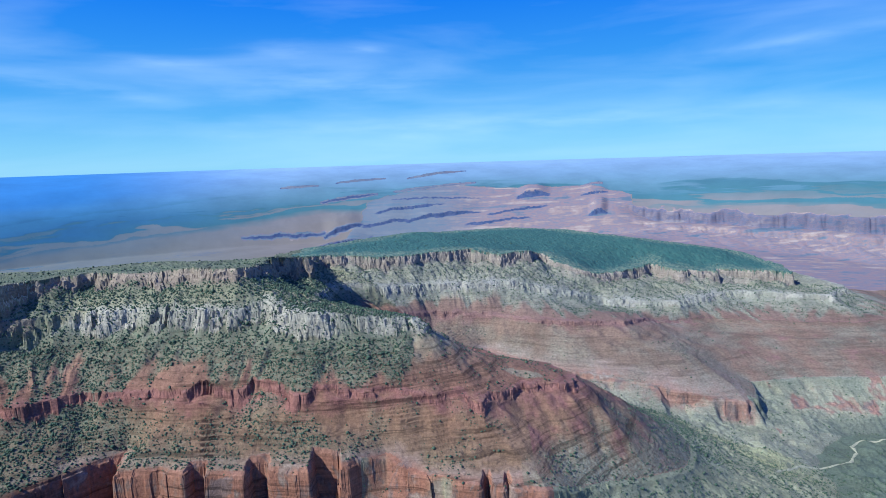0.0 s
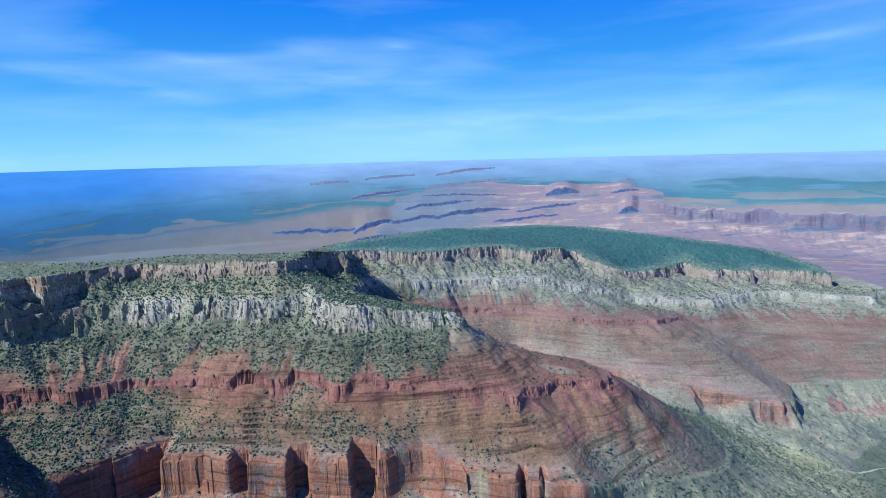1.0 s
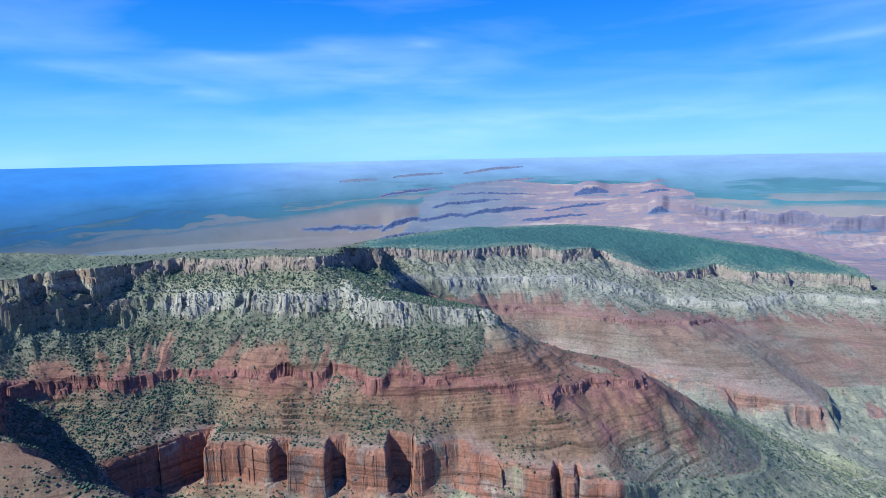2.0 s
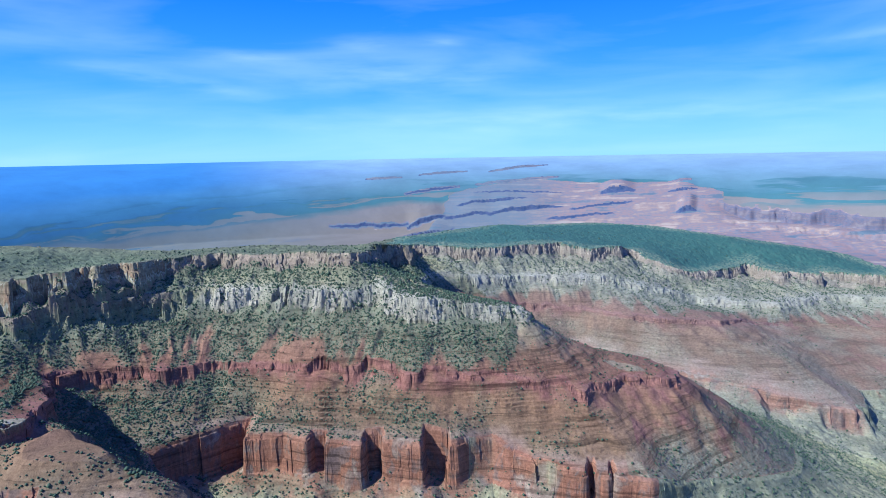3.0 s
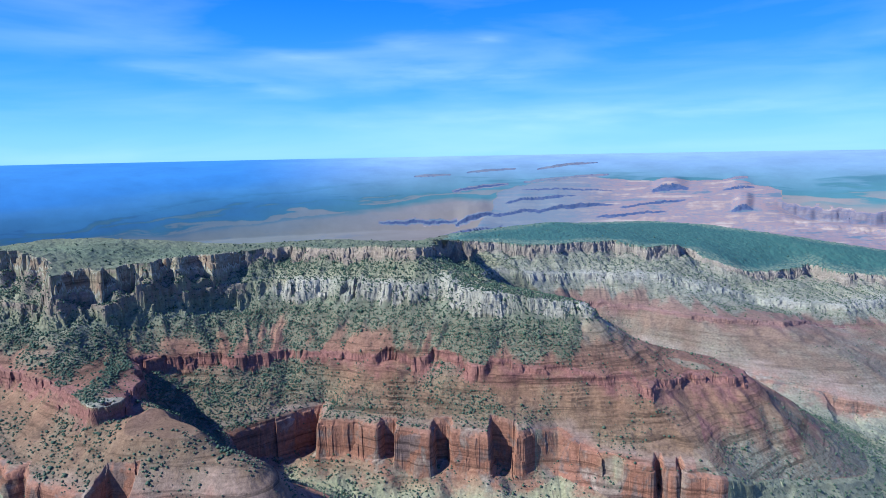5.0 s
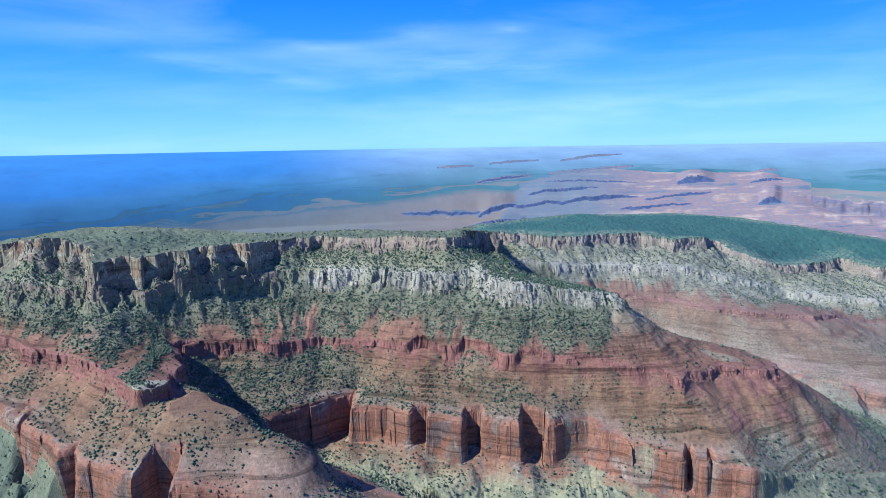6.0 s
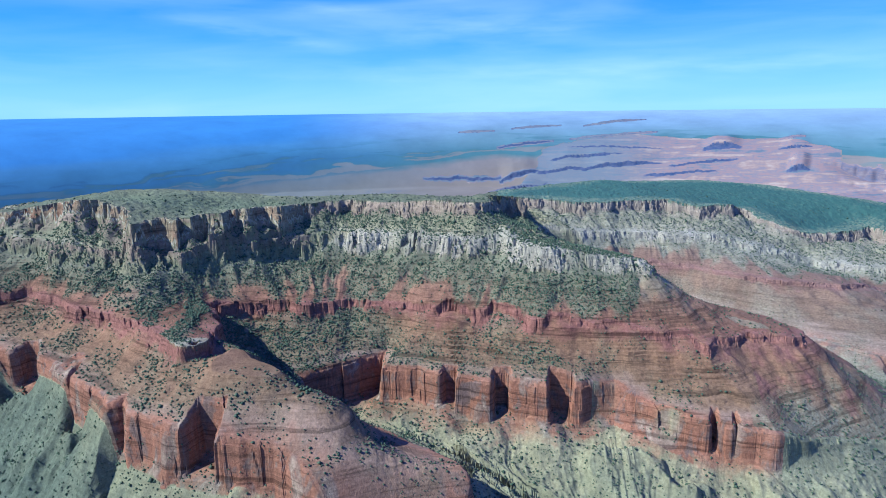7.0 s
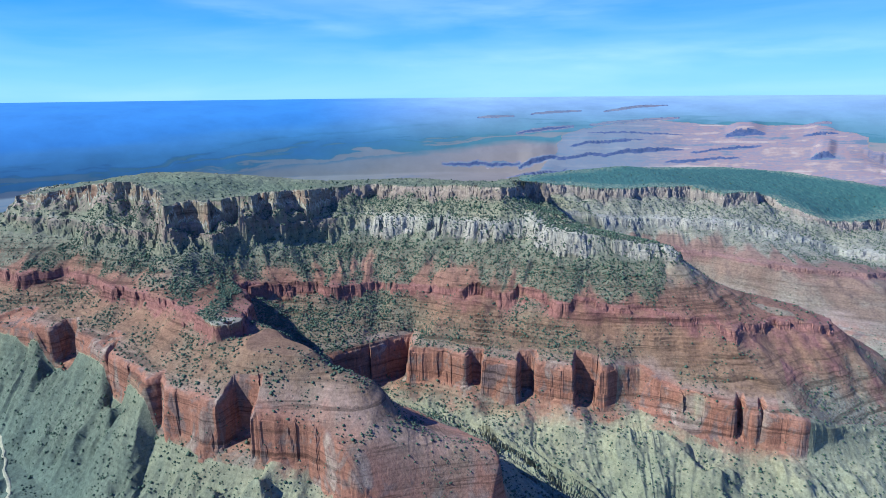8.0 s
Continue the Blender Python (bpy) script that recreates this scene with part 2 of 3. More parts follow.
def cells(x, y, size, seed=0):
    """A random value in -1..1 for each of the uneven blocks into which joints split the rock."""
    x, y = x / size, y / size
    ix, iy = np.floor(x), np.floor(y)
    best, val = np.full(x.shape, 9.0, np.float32), np.zeros(x.shape, np.float32)
    for dx in (-1, 0, 1):
        for dy in (-1, 0, 1):
            cx, cy = ix + dx, iy + dy
            d = (cx + 0.5 + 0.45 * lattice(cx, cy, seed) - x) ** 2 + (cy + 0.5 + 0.45 * lattice(cx, cy, seed + 7) - y) ** 2
            near = d < best
            val = np.where(near, lattice(cx, cy, seed + 13), val)
            best = np.minimum(best, d)
    return val


def step(a, b, v):
    t = np.clip((v - a) / (b - a), 0, 1)
    return t * t * (3 - 2 * t)


def inside_ring(x, y, line, close):
    ring = [(p[0], p[1]) for p in line] + list(close)
    inside = np.zeros(x.shape, bool)
    for (ax, ay), (bx, by) in zip(ring, ring[1:] + ring[:1]):
        if ay != by:
            inside ^= ((ay > y) != (by > y)) & (x < (bx - ax) * (y - ay) / (by - ay) + ax)
    return inside


def edge_field(x, y, line, close):
    """For a ledge line (x, y, top, drop per corner) closed by the corners in close: the distance outside it (minus: inside),
    the ledge's height and drop near by, and the way along it."""
    P = [[float(v) for v in c] for c in line]
    best = np.full(x.shape, 1e9, np.float32)
    wsum, zs, ds, us, nsum = (np.zeros(x.shape, np.float32) for _ in range(5))
    arc = 0.0
    for a, b in zip(P[:-1], P[1:]):
        ex, ey = b[0] - a[0], b[1] - a[1]
        ln = float(np.hypot(ex, ey))
        t = np.clip(((x - a[0]) * ex + (y - a[1]) * ey) / (ln * ln), 0, 1)
        d2 = (x - a[0] - t * ex) ** 2 + (y - a[1] - t * ey) ** 2
        best = np.minimum(best, d2)
        w = ln / (d2 + 150.0) ** 1.5
        wsum += w
        zs += w * (a[2] + t * (b[2] - a[2]))
        ds += w * (a[3] + t * (b[3] - a[3]))
        n = (1e4 / (d2 + 40.0)) ** 4 + 1e-20
        nsum += n
        us += n * (arc + t * ln)
        arc += ln
    inside = inside_ring(x, y, line, close)
    s = np.sqrt(best)
    return np.where(inside, -s, s), zs / wsum, ds / wsum, us / nsum


# ledge lines of the canyon wall from west to east: x, y, height of the ledge, drop of its cliff;
# a corner without heights is a cleft or a recess in the cliff
RIM_WEST = [(-1340, 890, 208, 18), (-1295, 785, 211, 24), (-1235, 792, 218, 36), (-1210, 815), (-1180, 800, 228, 46), (-1155, 825), (-1120, 800, 239, 55), (-1060, 785, 246, 60), (-1040, 812), (-1000, 785, 238, 60), (-968, 800), (-905, 752, 213, 50), (-896, 796),
            (-862, 790, 215, 52), (-852, 838), (-816, 828, 220, 54), (-806, 880), (-770, 870, 224, 54), (-760, 920), (-728, 914, 223, 48), (-716, 960), (-695, 975, 221, 38)]
RIM_SOUTH = [(-640, 1030, 222, 26), (-528, 1008, 222, 20), (-437, 1000, 231, 20), (-366, 974, 231, 18), (-340, 1030, 226, 24), (-362, 1150, 211, 44),
             (-372, 1222, 208, 46), (-326, 1300, 195, 44), (-372, 1500, 165, 36), (-390, 1690, 135, 36)]
RIM_EAST = [(-300, 1735, 128, 34), (-190, 1720, 122, 34), (-60, 1810, 118, 34), (64, 1870, 114, 34), (150, 1840, 100, 32), (245, 1900, 101, 32), (310, 2000, 75, 25),
            (380, 1900, 45, 25), (460, 1880, 20, 25), (500, 1920), (560, 1960, 10, 30), (690, 2075, 10, 42), (712, 2110), (780, 1990, 2, 44), (812, 2030), (900, 2000, -5, 44),
            (930, 2040), (1080, 2000, -8, 44), (1130, 1950, -10, 42), (1180, 2120, -12, 42)]
RIM_NORTH = [(1075, 2260, 22, 40), (715, 2340, 72, 40), (460, 2470, 95, 40), (250, 2540, 100, 40), (-20, 2380, 110, 40), (-160, 2310, 120, 40), (-330, 2050, 130, 40),
             (-480, 1850, 130, 40), (-510, 1650, 140, 30), (-480, 1430, 160, 30), (-480, 1230, 205, 30), (-620, 1190, 212, 30), (-760, 1100, 214, 30), (-900, 1080, 220, 30),
             (-1080, 1030, 234, 30), (-1170, 1000, 234, 30), (-1290, 970, 214, 20)]
COC_WEST = [(-1500, 1040, 192, 25), (-1460, 950, 195, 28), (-1400, 850, 184, 22), (-1310, 752, 178, 22), (-1225, 758, 177, 24), (-1150, 768, 175, 26), (-1058, 735, 172, 26), (-980, 745, 168, 26),
            (-897, 742, 163, 32), (-854, 778, 163, 34), (-808, 816, 164, 36), (-763, 858, 166, 36), (-722, 902, 168, 36), (-630, 955, 170, 33), (-528, 955, 172, 33)]
COC_SOUTH = [(-399, 928, 175, 34), (-311, 938, 176, 36), (-227, 912, 168, 34), (-165, 925, 160, 28), (-111, 935, 150, 24), (-58, 955, 144, 19), (-78, 978, 145, 18),
             (-160, 1005, 150, 20), (-240, 1060, 148, 20), (-280, 1160, 142, 20), (-275, 1290, 130, 20), (-300, 1450, 105, 20), (-290, 1590, 70, 20)]
COC_EAST = [(-180, 1630, 52, 22), (-62, 1700, 44, 22), (179, 1735, 36, 20), (330, 1760, 0, 18), (470, 1800, -40, 16), (670, 1760, -46, 18), (800, 1850, -46, 18),
            (913, 1890, -48, 20), (1170, 1800, -50, 20), (1300, 1950, -55, 20)]
COC_NORTH = [(1250, 2250, -55, 20), (800, 2400, 0, 20), (480, 2560, 30, 20), (250, 2660, 50, 20), (-60, 2480, 60, 20), (-230, 2350, 70, 20), (-400, 2120, 90, 20),
             (-560, 1900, 100, 20), (-590, 1660, 110, 20), (-560, 1440, 125, 20), (-575, 1300, 140, 20), (-680, 1250, 140, 20), (-830, 1170, 145, 20), (-1000, 1160, 150, 20),
             (-1240, 1170, 165, 20), (-1440, 1120, 180, 20)]
SUP_SPUR = [(-2600, 1200, 110, 14), (-1500, 720, 108, 14), (-1300, 660, 106, 14), (-1160, 655, 100, 14), (-1100, 690, 97, 10), (-1030, 690, 95, 12), (-960, 650, 94, 14),
            (-900, 640, 92, 14), (-851, 635, 91, 13), (-755, 585, 96, 12), (-655, 535, 98, 16), (-640, 560, 97, 18), (-690, 650, 88, 22), (-770, 735, 82, 20)]
SUP_SOUTH = [(-720, 785, 75, 17), (-655, 812), (-620, 803, 72, 15), (-555, 850, 72, 13), (-453, 843, 72, 13), (-393, 836, 72, 15), (-380, 852), (-315, 832, 72, 15),
             (-300, 848), (-215, 822, 73, 16), (-200, 842), (-135, 838, 68, 12), (-60, 852, 60, 7), (0, 862, 48, 6), (40, 862, 40, 15), (60, 890), (123, 926, 34, 17), (171, 944, 29, 17),
             (196, 962, 25, 14), (206, 1000, 22, 8)]
SUP_EAST = [(170, 1060, 20, 6), (90, 1130, 16, 5), (0, 1230, 12, 5), (-110, 1380, 10, 6), (-170, 1490, 5, 6), (-140, 1570, -8, 8), (-70, 1635, -22, 9), (95, 1640, -34, 9),
            (300, 1570, -44, 9), (465, 1576, -48, 8), (535, 1640, -62, 6), (600, 1695, -85, 5), (780, 1750, -104, 3), (990, 1690, -110, 2), (1190, 1680, -112, 2),
            (1420, 1750, -115, 2), (1500, 2250, -115, 2)]
RED_SPUR = [(-2600, 800, 60, 60), (-1500, 640, 50, 55), (-1150, 590, 42, 58), (-1116, 618), (-1084, 616), (-1075, 582, 41, 60), (-1018, 576, 40, 60), (-1006, 602), (-974, 602), (-962, 572, 40, 58),
            (-900, 556, 39, 60), (-888, 580), (-862, 578), (-850, 535, 38, 48), (-735, 478, 37, 58), (-716, 500), (-690, 470, 36, 58), (-608, 456, 35, 62), (-604, 488), (-568, 490),
            (-552, 456, 30, 56), (-482, 462, 20, 52)]
RED_TONGUE = [(-412, 440, 4, 44), (-350, 445, -6, 40), (-278, 480, -10, 40), (-270, 515, -10, 42), (-320, 560, -22, 25), (-400, 605, -34, 6), (-500, 645, -40, 6),
              (-560, 678, -22, 40)]
RED_SOUTH = [(-585, 690, -4, 62), (-472, 800, -1, 74), (-456, 742, -1, 68), (-404, 752, 0, 64), (-366, 740, 0, 64), (-363, 758), (-338, 760), (-332, 742, 0, 64),
             (-284, 738, 0, 66), (-281, 762), (-254, 765), (-247, 745, 0, 66), (-198, 737, 0, 68), (-195, 768), (-161, 770), (-155, 752, 1, 64), (-138, 764, 1, 56)]
RED_NOSE = [(-98, 786, -10, 30), (-41, 768, -28, 26), (30, 750, -34, 46), (34, 774), (48, 775), (54, 752, -36, 48), (64, 751, -36, 48), (67, 774), (77, 774), (80, 750, -37, 48), (119, 752, -42, 40), (190, 800, -70, 10),
            (300, 870, -98, 2), (390, 950, -124, 1), (440, 1060, -144, 1), (430, 1180, -150, 1), (330, 1260, -138, 3), (150, 1380, -110, 10), (70, 1500, -108, 25)]
RED_EAST = [(95, 1540, -112, 16), (281, 1440, -128, 18), (409, 1385, -135, 20), (520, 1335, -152, 24), (600, 1318), (667, 1300, -170, 40), (680, 1340), (702, 1325, -172, 34),
            (735, 1420, -170, 8), (788, 1430, -170, 20), (850, 1445, -171, 12), (908, 1450, -172, 3), (1069, 1440, -172, 2), (1350, 1500, -175, 3), (1800, 1800, -175, 3)]
TOE = [(-2600, 560, -100, 0), (-1300, 515, -108, 0), (-1050, 480, -112, 0), (-870, 410, -122, 0), (-700, 345, -135, 0), (-560, 325, -145, 0), (-380, 335, -155, 0),
       (-200, 400, -165, 0), (-120, 520, -180, 0), (0, 520, -190, 0), (150, 560, -200, 0), (430, 690, -215, 0), (640, 910, -230, 0),
       (720, 1080, -240, 0), (760, 1200, -246, 0), (900, 1290, -250, 0), (1100, 1290, -252, 0), (1400, 1350, -255, 0), (1900, 1500, -255, 0)]
RIM = RIM_WEST + RIM_SOUTH + RIM_EAST + RIM_NORTH
COC = COC_WEST + COC_SOUTH + COC_EAST + COC_NORTH
SUP = SUP_SPUR + SUP_SOUTH + SUP_EAST
RED = RED_SPUR + RED_TONGUE + RED_SOUTH + RED_NOSE + RED_EAST
BACK_WIDE = [(2600, 5200), (-3200, 5200)]


def open_line(line):
    """The ledge line without its clefts."""
    return [c for c in line if len(c) == 4]


def way_to(line, corner):
    """The way along a ledge line, clefts left out, to one of its corners."""
    p = np.array([c[:2] for c in open_line(line)], float)
    k = [tuple(c) for c in p].index(corner)
    return float(np.sum(np.hypot(*np.diff(p[:k + 1], axis=0).T)))


def cut_distance(x, y, line, close):
    """Distance outside (minus: inside) the ledge line with all its clefts."""
    best = np.full(x.shape, 1e9, np.float32)
    for a, b in zip(line[:-1], line[1:]):
        ex, ey = b[0] - a[0], b[1] - a[1]
        t = np.clip(((x - a[0]) * ex + (y - a[1]) * ey) / (ex * ex + ey * ey), 0, 1)
        best = np.minimum(best, (x - a[0] - t * ex) ** 2 + (y - a[1] - t * ey) ** 2)
    return np.where(inside_ring(x, y, line, close), -1, 1) * np.sqrt(best)


# ---- the land's height ----
LEDGES = ((RIM, []), (COC, []), (SUP, BACK_WIDE), (RED, BACK_WIDE), (TOE, BACK_WIDE))
# for each cliff: how far the line wanders, size of the joint blocks, their throw, width of the cliff's foot
WANDER, BLOCK, THROW, WIDE = (6, 5, 3.5, 2.0, 10), (22, 15, 17, 34, 20), (7, 5, 4, 2.4, 0), (15, 15, 7, 9)
# each cliff drops in tiers: share of the drop, set-back, unevenness and joint size of the tier
TIERS = (((0.34, 0.0, 0.0, 22), (0.22, 3.0, 2.6, 13), (0.22, 6.5, 3.2, 17), (0.22, 10.0, 3.4, 11)),
         ((0.24, 0.0, 0.0, 11), (0.20, 3.0, 2.8, 9), (0.20, 5.5, 3.0, 12), (0.18, 8.5, 3.2, 8), (0.18, 11.5, 3.0, 13)),
         ((0.55, 0.0, 0.0, 12), (0.25, 1.8, 1.5, 7), (0.20, 4.0, 1.5, 9)), ((0.06, 0.0, 0.0, 20), (0.07, 2.2, 1.4, 13), (0.52, 4.2, 1.4, 26), (0.30, 5.6, 1.3, 17), (0.05, 8.0, 1.5, 14)))
LAST = (1.3, 2.3, 3.2, 4.4)    # stratum at the foot of each cliff
BACK_START = way_to(COC, (1300, 1950)) + 150.0


def drop_share(k, x, y):
    """How much of a cliff's drop is there at x, y: some stretches are sheer, others crumbled to a slope."""
    if k == 0:
        return np.clip(0.9 + 0.35 * fbm(x, y, 60, 3, 0.6, 100), 0.3, 1.4)
    if k == 1:
        return np.clip(0.92 + 0.25 * fbm(x, y, 45, 3, 0.6, 101), 0.4, 1.3)
    if k == 2:
        return np.clip(1.1 + 0.6 * fbm(x, y, 60, 3, 0.6, 102), 0.5, 1.5)
    torn = np.maximum(step(-440, -520, x) * step(680, 640, y), step(-150, -110, x))
    return np.clip(0.97 - 0.25 * torn + (0.2 + 1.1 * torn) * fbm(x, y, 75, 3, 0.55, 103), 0.2, 1.12)


def ledge_fields(x, y, wx, wy):
    """Per ledge: smooth distance, cut distance with joints, height, foot height and way along it."""
    out = []
    fine = fbm(x, y, 9, 2, 0.6, 25)
    for k, (line, close) in enumerate(LEDGES):
        g = (0.8, 0.9, 0.7, 0.35, 1.0)[k]
        px, py = x + g * (wx - x), y + g * (wy - y)
        q, z, d, u = edge_field(px, py, open_line(line), close)
        s = cut_distance(px, py, line, close) if any(len(c) == 2 for c in line) else q
        s = s - WANDER[k] * (ridged(x, y, (46, 50, 52, 50, 54)[k], (3, 3, 3, 2, 3)[k], 0.5, 30 + k) - 0.3) - (0.8, 0.8, 0.8, 0.15, 0.3)[k] * fine
        if THROW[k]:
            s = s - THROW[k] * cells(px, py, BLOCK[k], 90 + k) - (0.4 if k < 3 else 0.25) * THROW[k] * cells(px, py, BLOCK[k] * 0.42, 95 + k)
        q = q - 0.5 * WANDER[k] * (ridged(x, y, 120, 2, 0.5, 30 + k) - 0.3)
        if k < 4:
            d = d * drop_share(k, x, y)
        out.append((q, s, z, z - d, u))
    return out, fine


def land(x, y):
    """Height, stratum, way along the red ledge, scrub and hue of the land at x, y: slopes, and cliffs cut through them from one slope down to the next."""
    wx = (x + 9 * fbm(x, y, 70, 3, 0.5, 1) + 1.8 * fbm(x, y, 16, 2, 0.5, 5)).astype(np.float32)
    wy = (y + 9 * fbm(x, y, 70, 3, 0.5, 9) + 1.8 * fbm(x, y, 16, 2, 0.5, 13)).astype(np.float32)
    fields, fine = ledge_fields(x, y, wx, wy)
    patch = fbm(x, y, 55, 4, 0.6, 113)
    east_side = step(120, 200, x)
    q0, s0, t0 = fields[0][:3]
    z = t0 + 6 * fbm(x, y, 160, 4, 0.5, 40) * step(0, 60, -q0) + 1.5 * fine * step(0, 12, -q0) - 0.10 * np.clip(-q0 - 25, 0, 220) * step(1270, 1170, y)
    z = z + 16 * np.exp(-((x + 965) ** 2 + (y - 930) ** 2) / 70.0 ** 2) * step(5, 40, -q0)
    st = 0.8 * step(90, 0, -s0)
    for k in range(4):
        q, s, top, foot, u = fields[k]
        qn, _, tn = fields[k + 1][:3]
        w = WIDE[k]
        a, b = q - w, -qn
        band = np.clip(a / np.maximum(np.maximum(a, 0) + np.maximum(b, 0), 1e-3), 0, 1)
        shape = (0.9, 0.75, 0.66, 0.72)[k]
        if k == 2:
            shape = shape + 0.4 * step(60, 140, x) + 0.8 * step(-680, -600, x) * step(-330, -420, x) * step(680, 600, y)
        if k == 1:
            shape = shape - 0.22 * step(-60, 40, x) * (y < 1150)
        zb = foot + (tn - foot) * band ** shape
        zb = zb + np.where(b < 0, 0.30 * np.maximum(b, -60), 0) - np.where((a < 0) & (b > 0), 0.55 * np.maximum(a, -40), 0)
        mid = np.minimum(4 * band * (1 - band), 1)
        gul = ridged(u + 0.5 * (x - wx), q * 0.22 + 0.4 * (y - wy), (40, 62, 90, 40)[k], 3, 0.5, 50 + k)
        zb = zb + (4.5, 5.5, 2.0, 5.0)[k] * (1 - 0.6 * east_side) * gul * mid + ((1.6, 0.7, 0.6, 1.5)[k] * fine + (0.0, 0.0, 0.0, 1.5)[k] * fbm(x, y, 26, 3, 0.55, 46)) * np.minimum(6 * band * (1 - band), 1)
        if k == 2:
            # the spur's rounded crest
            zb = zb + 28 * step(-650, -560, x) * step(-385, -445, x) * np.exp(-((y - 528) / 42.0) ** 2)
        if k in (0, 2):
            # thin ledges stand out of the slope along its bedding
            h, much = ((8.0, 0.45), (5.2, 0.6 * (1 - 0.75 * step(-10, 110, x)) * step(520, 620, y)))[k // 2]
            f = zb / h + 0.30 * fbm(x, y, 80, 3, 0.5, 57 + k)
            fl = np.floor(f)
            zb = zb + much * h * step(-0.25, 0.35, fbm(x, y, 38, 3, 0.6, 58 + k)) * ((fl + step(0.80, 1.0, f - fl)) - f) * np.minimum(8 * band * (1 - band), 1)
        zb = np.minimum(zb, z)
        tier = 0.0
        lean = 2.2 + (2, 2, 3, 9)[k] * step(0.05, 0.7, fbm(x, y, 64, 3, 0.55, 140 + k))    # some stretches lean back
        for n_t, (share, back, rough, size) in enumerate(TIERS[k]):
            o = back + (rough * cells(wx, wy, size, 130 + 5 * k + n_t) if rough else 0.0)
            tier = tier + share * step(0.0, lean, s - o)
        out = tier > 0.001
        hi = z - zb
        z = z + (zb - z) * tier
        lab = LAST[k]
        cliff = (tier < 0.985) & (hi > 2.0) | (s < 6) & (hi > 2.0)
        stk = np.where(cliff, k + 1 + np.clip(tier, 0, 1) * (lab - k - 1), lab + np.maximum(band, 0.001) * (k + 2 - lab))
        st = np.where(out, stk, st)
    q4, t4 = fields[4][0], fields[4][2]
    out = q4 >= 0
    z = np.where(out, t4 - 0.02 * np.minimum(q4, 400) + (5 * fbm(x, y, 90, 4, 0.5, 44) + 5 * ridged(x, y, 46, 3, 0.5, 45)) * step(0, 50, q4), z)
    st = np.where(out, 5 + np.minimum(q4 / 400, 0.9), st)
    # where scrub and grey soil lie: on the shoulders, in tongues down the red shale, on the aprons
    u1 = fields[1][4]
    tongue = 1 - 2 * np.abs(((u1 + 16 * fbm(x, y, 60, 2, 0.5, 111)) / 58) % 1 - 0.5) * 2 + 0.9 * fbm(u1, 0.02 * q4, 40, 3, 0.55, 110)
    b1 = np.clip((st - 2.3) / 0.7, 0, 1)
    scrub = np.where(st < 1, 0.4 + 0.3 * patch, 0.0)
    scrub = np.where((st > 1.3) & (st < 2), 0.55 + 0.35 * patch, scrub)
    scrub = np.where((st >= 2) & (st < 2.3), np.where(y > 1330, 0.5, 0.25) + 0.45 * patch, scrub)
    nose = step(-95, -45, x + 15 * patch) * (y < 1330)
    scrub = np.where((st >= 2.3) & (st < 3), step(0.2, -0.2, b1 - 0.82 + 0.95 * nose + 0.3 * (y > 1330) - 0.26 * tongue - 0.22 * patch), scrub)
    # denser scrub in the hollow, partly standing in for shade on its slopes
    hollow = step(-480, -560, x) * step(-790, -740, x) * step(600, 650, y + 0.8 * (x + 600))
    scrub = np.where((st >= 3.2) & (st < 4), (0.17 + 0.30 * patch) * (1 - 0.7 * step(-20, 60, x) * (y < 1280)) + 0.4 * hollow + 0.16 * step(-350, -480, x) * step(560, 640, y), scrub)
    scrub = np.where(st >= 4.4, (0.24 + 0.3 * patch) * (1 - 0.6 * step(4.7, 5.0, st) - 0.3 * step(-500, -800, x)), scrub)
    # two ledges weather to a pale crust
    crust = np.minimum(np.hypot(x + 645, y - 540), 14 + np.hypot((x - 130) * 0.5, (y - 955) * 1.8))
    hue = np.where((crust < 32 + 14 * patch) & (st > 2.6) & (st < 3.02), np.where(x < 0, 2.3, 2.4), st)
    hue = np.where((st >= 1.96) & (st < 2.34), hue - 0.75 * step(-600, -680, x + 20 * patch), hue)
    hue = np.where((st >= 0.97) & (st < 1.22) & (x < -690) & (y < 1010), 2.48 + 0.12 * patch, hue)
    hue = np.where(st > 4.42, hue + 0.5 * step(-480, -900, x + 60 * patch), hue)
    south = (x > 130) & (y < 1280) & (st >= 4) & (st < 5)
    hue = np.where(south, 4.62, hue)
    hue = np.where((x > 110) & (y < 1280) & (st >= 3.2) & (st < 4), 3.2 + 0.31 * (st - 3.2) + 0.2 * patch * step(3.3, 3.6, st), hue)
    scrub = np.where((x > 90) & (y < 1280) & (st >= 3.2) & (st < 4), 0.9 * step(3.42, 4.0, st + 0.2 * patch + 0.0006 * (x - 200)), scrub)
    hue = np.where((x > -135 + 20 * patch) & (x < 25 + 20 * patch) & (y < 900) & (st >= 4) & (st < 4.44), 4.43 + 0.08 * patch, hue)
    east = step(640, 760, x + 30 * patch) * (y > 1100)
    hue = np.where((east > 0.5) & (st > 2.9) & (st < 4), 3.45 + 0.2 * patch, np.where((east > 0.5) & (st >= 4) & (st < 4.8), 4.55 + 0.2 * patch, hue))
    # behind the mesas the land falls to the far plains
    behind = step(-60, 60, u1 - BACK_START) * step(0, 160, fields[1][0]) * (fields[1][0] > 0)
    behind = np.maximum(behind, step(-1450, -1640, x) * step(650, 850, y))
    return z, st, fields[2][4], np.clip(scrub, 0, 1), behind, hue


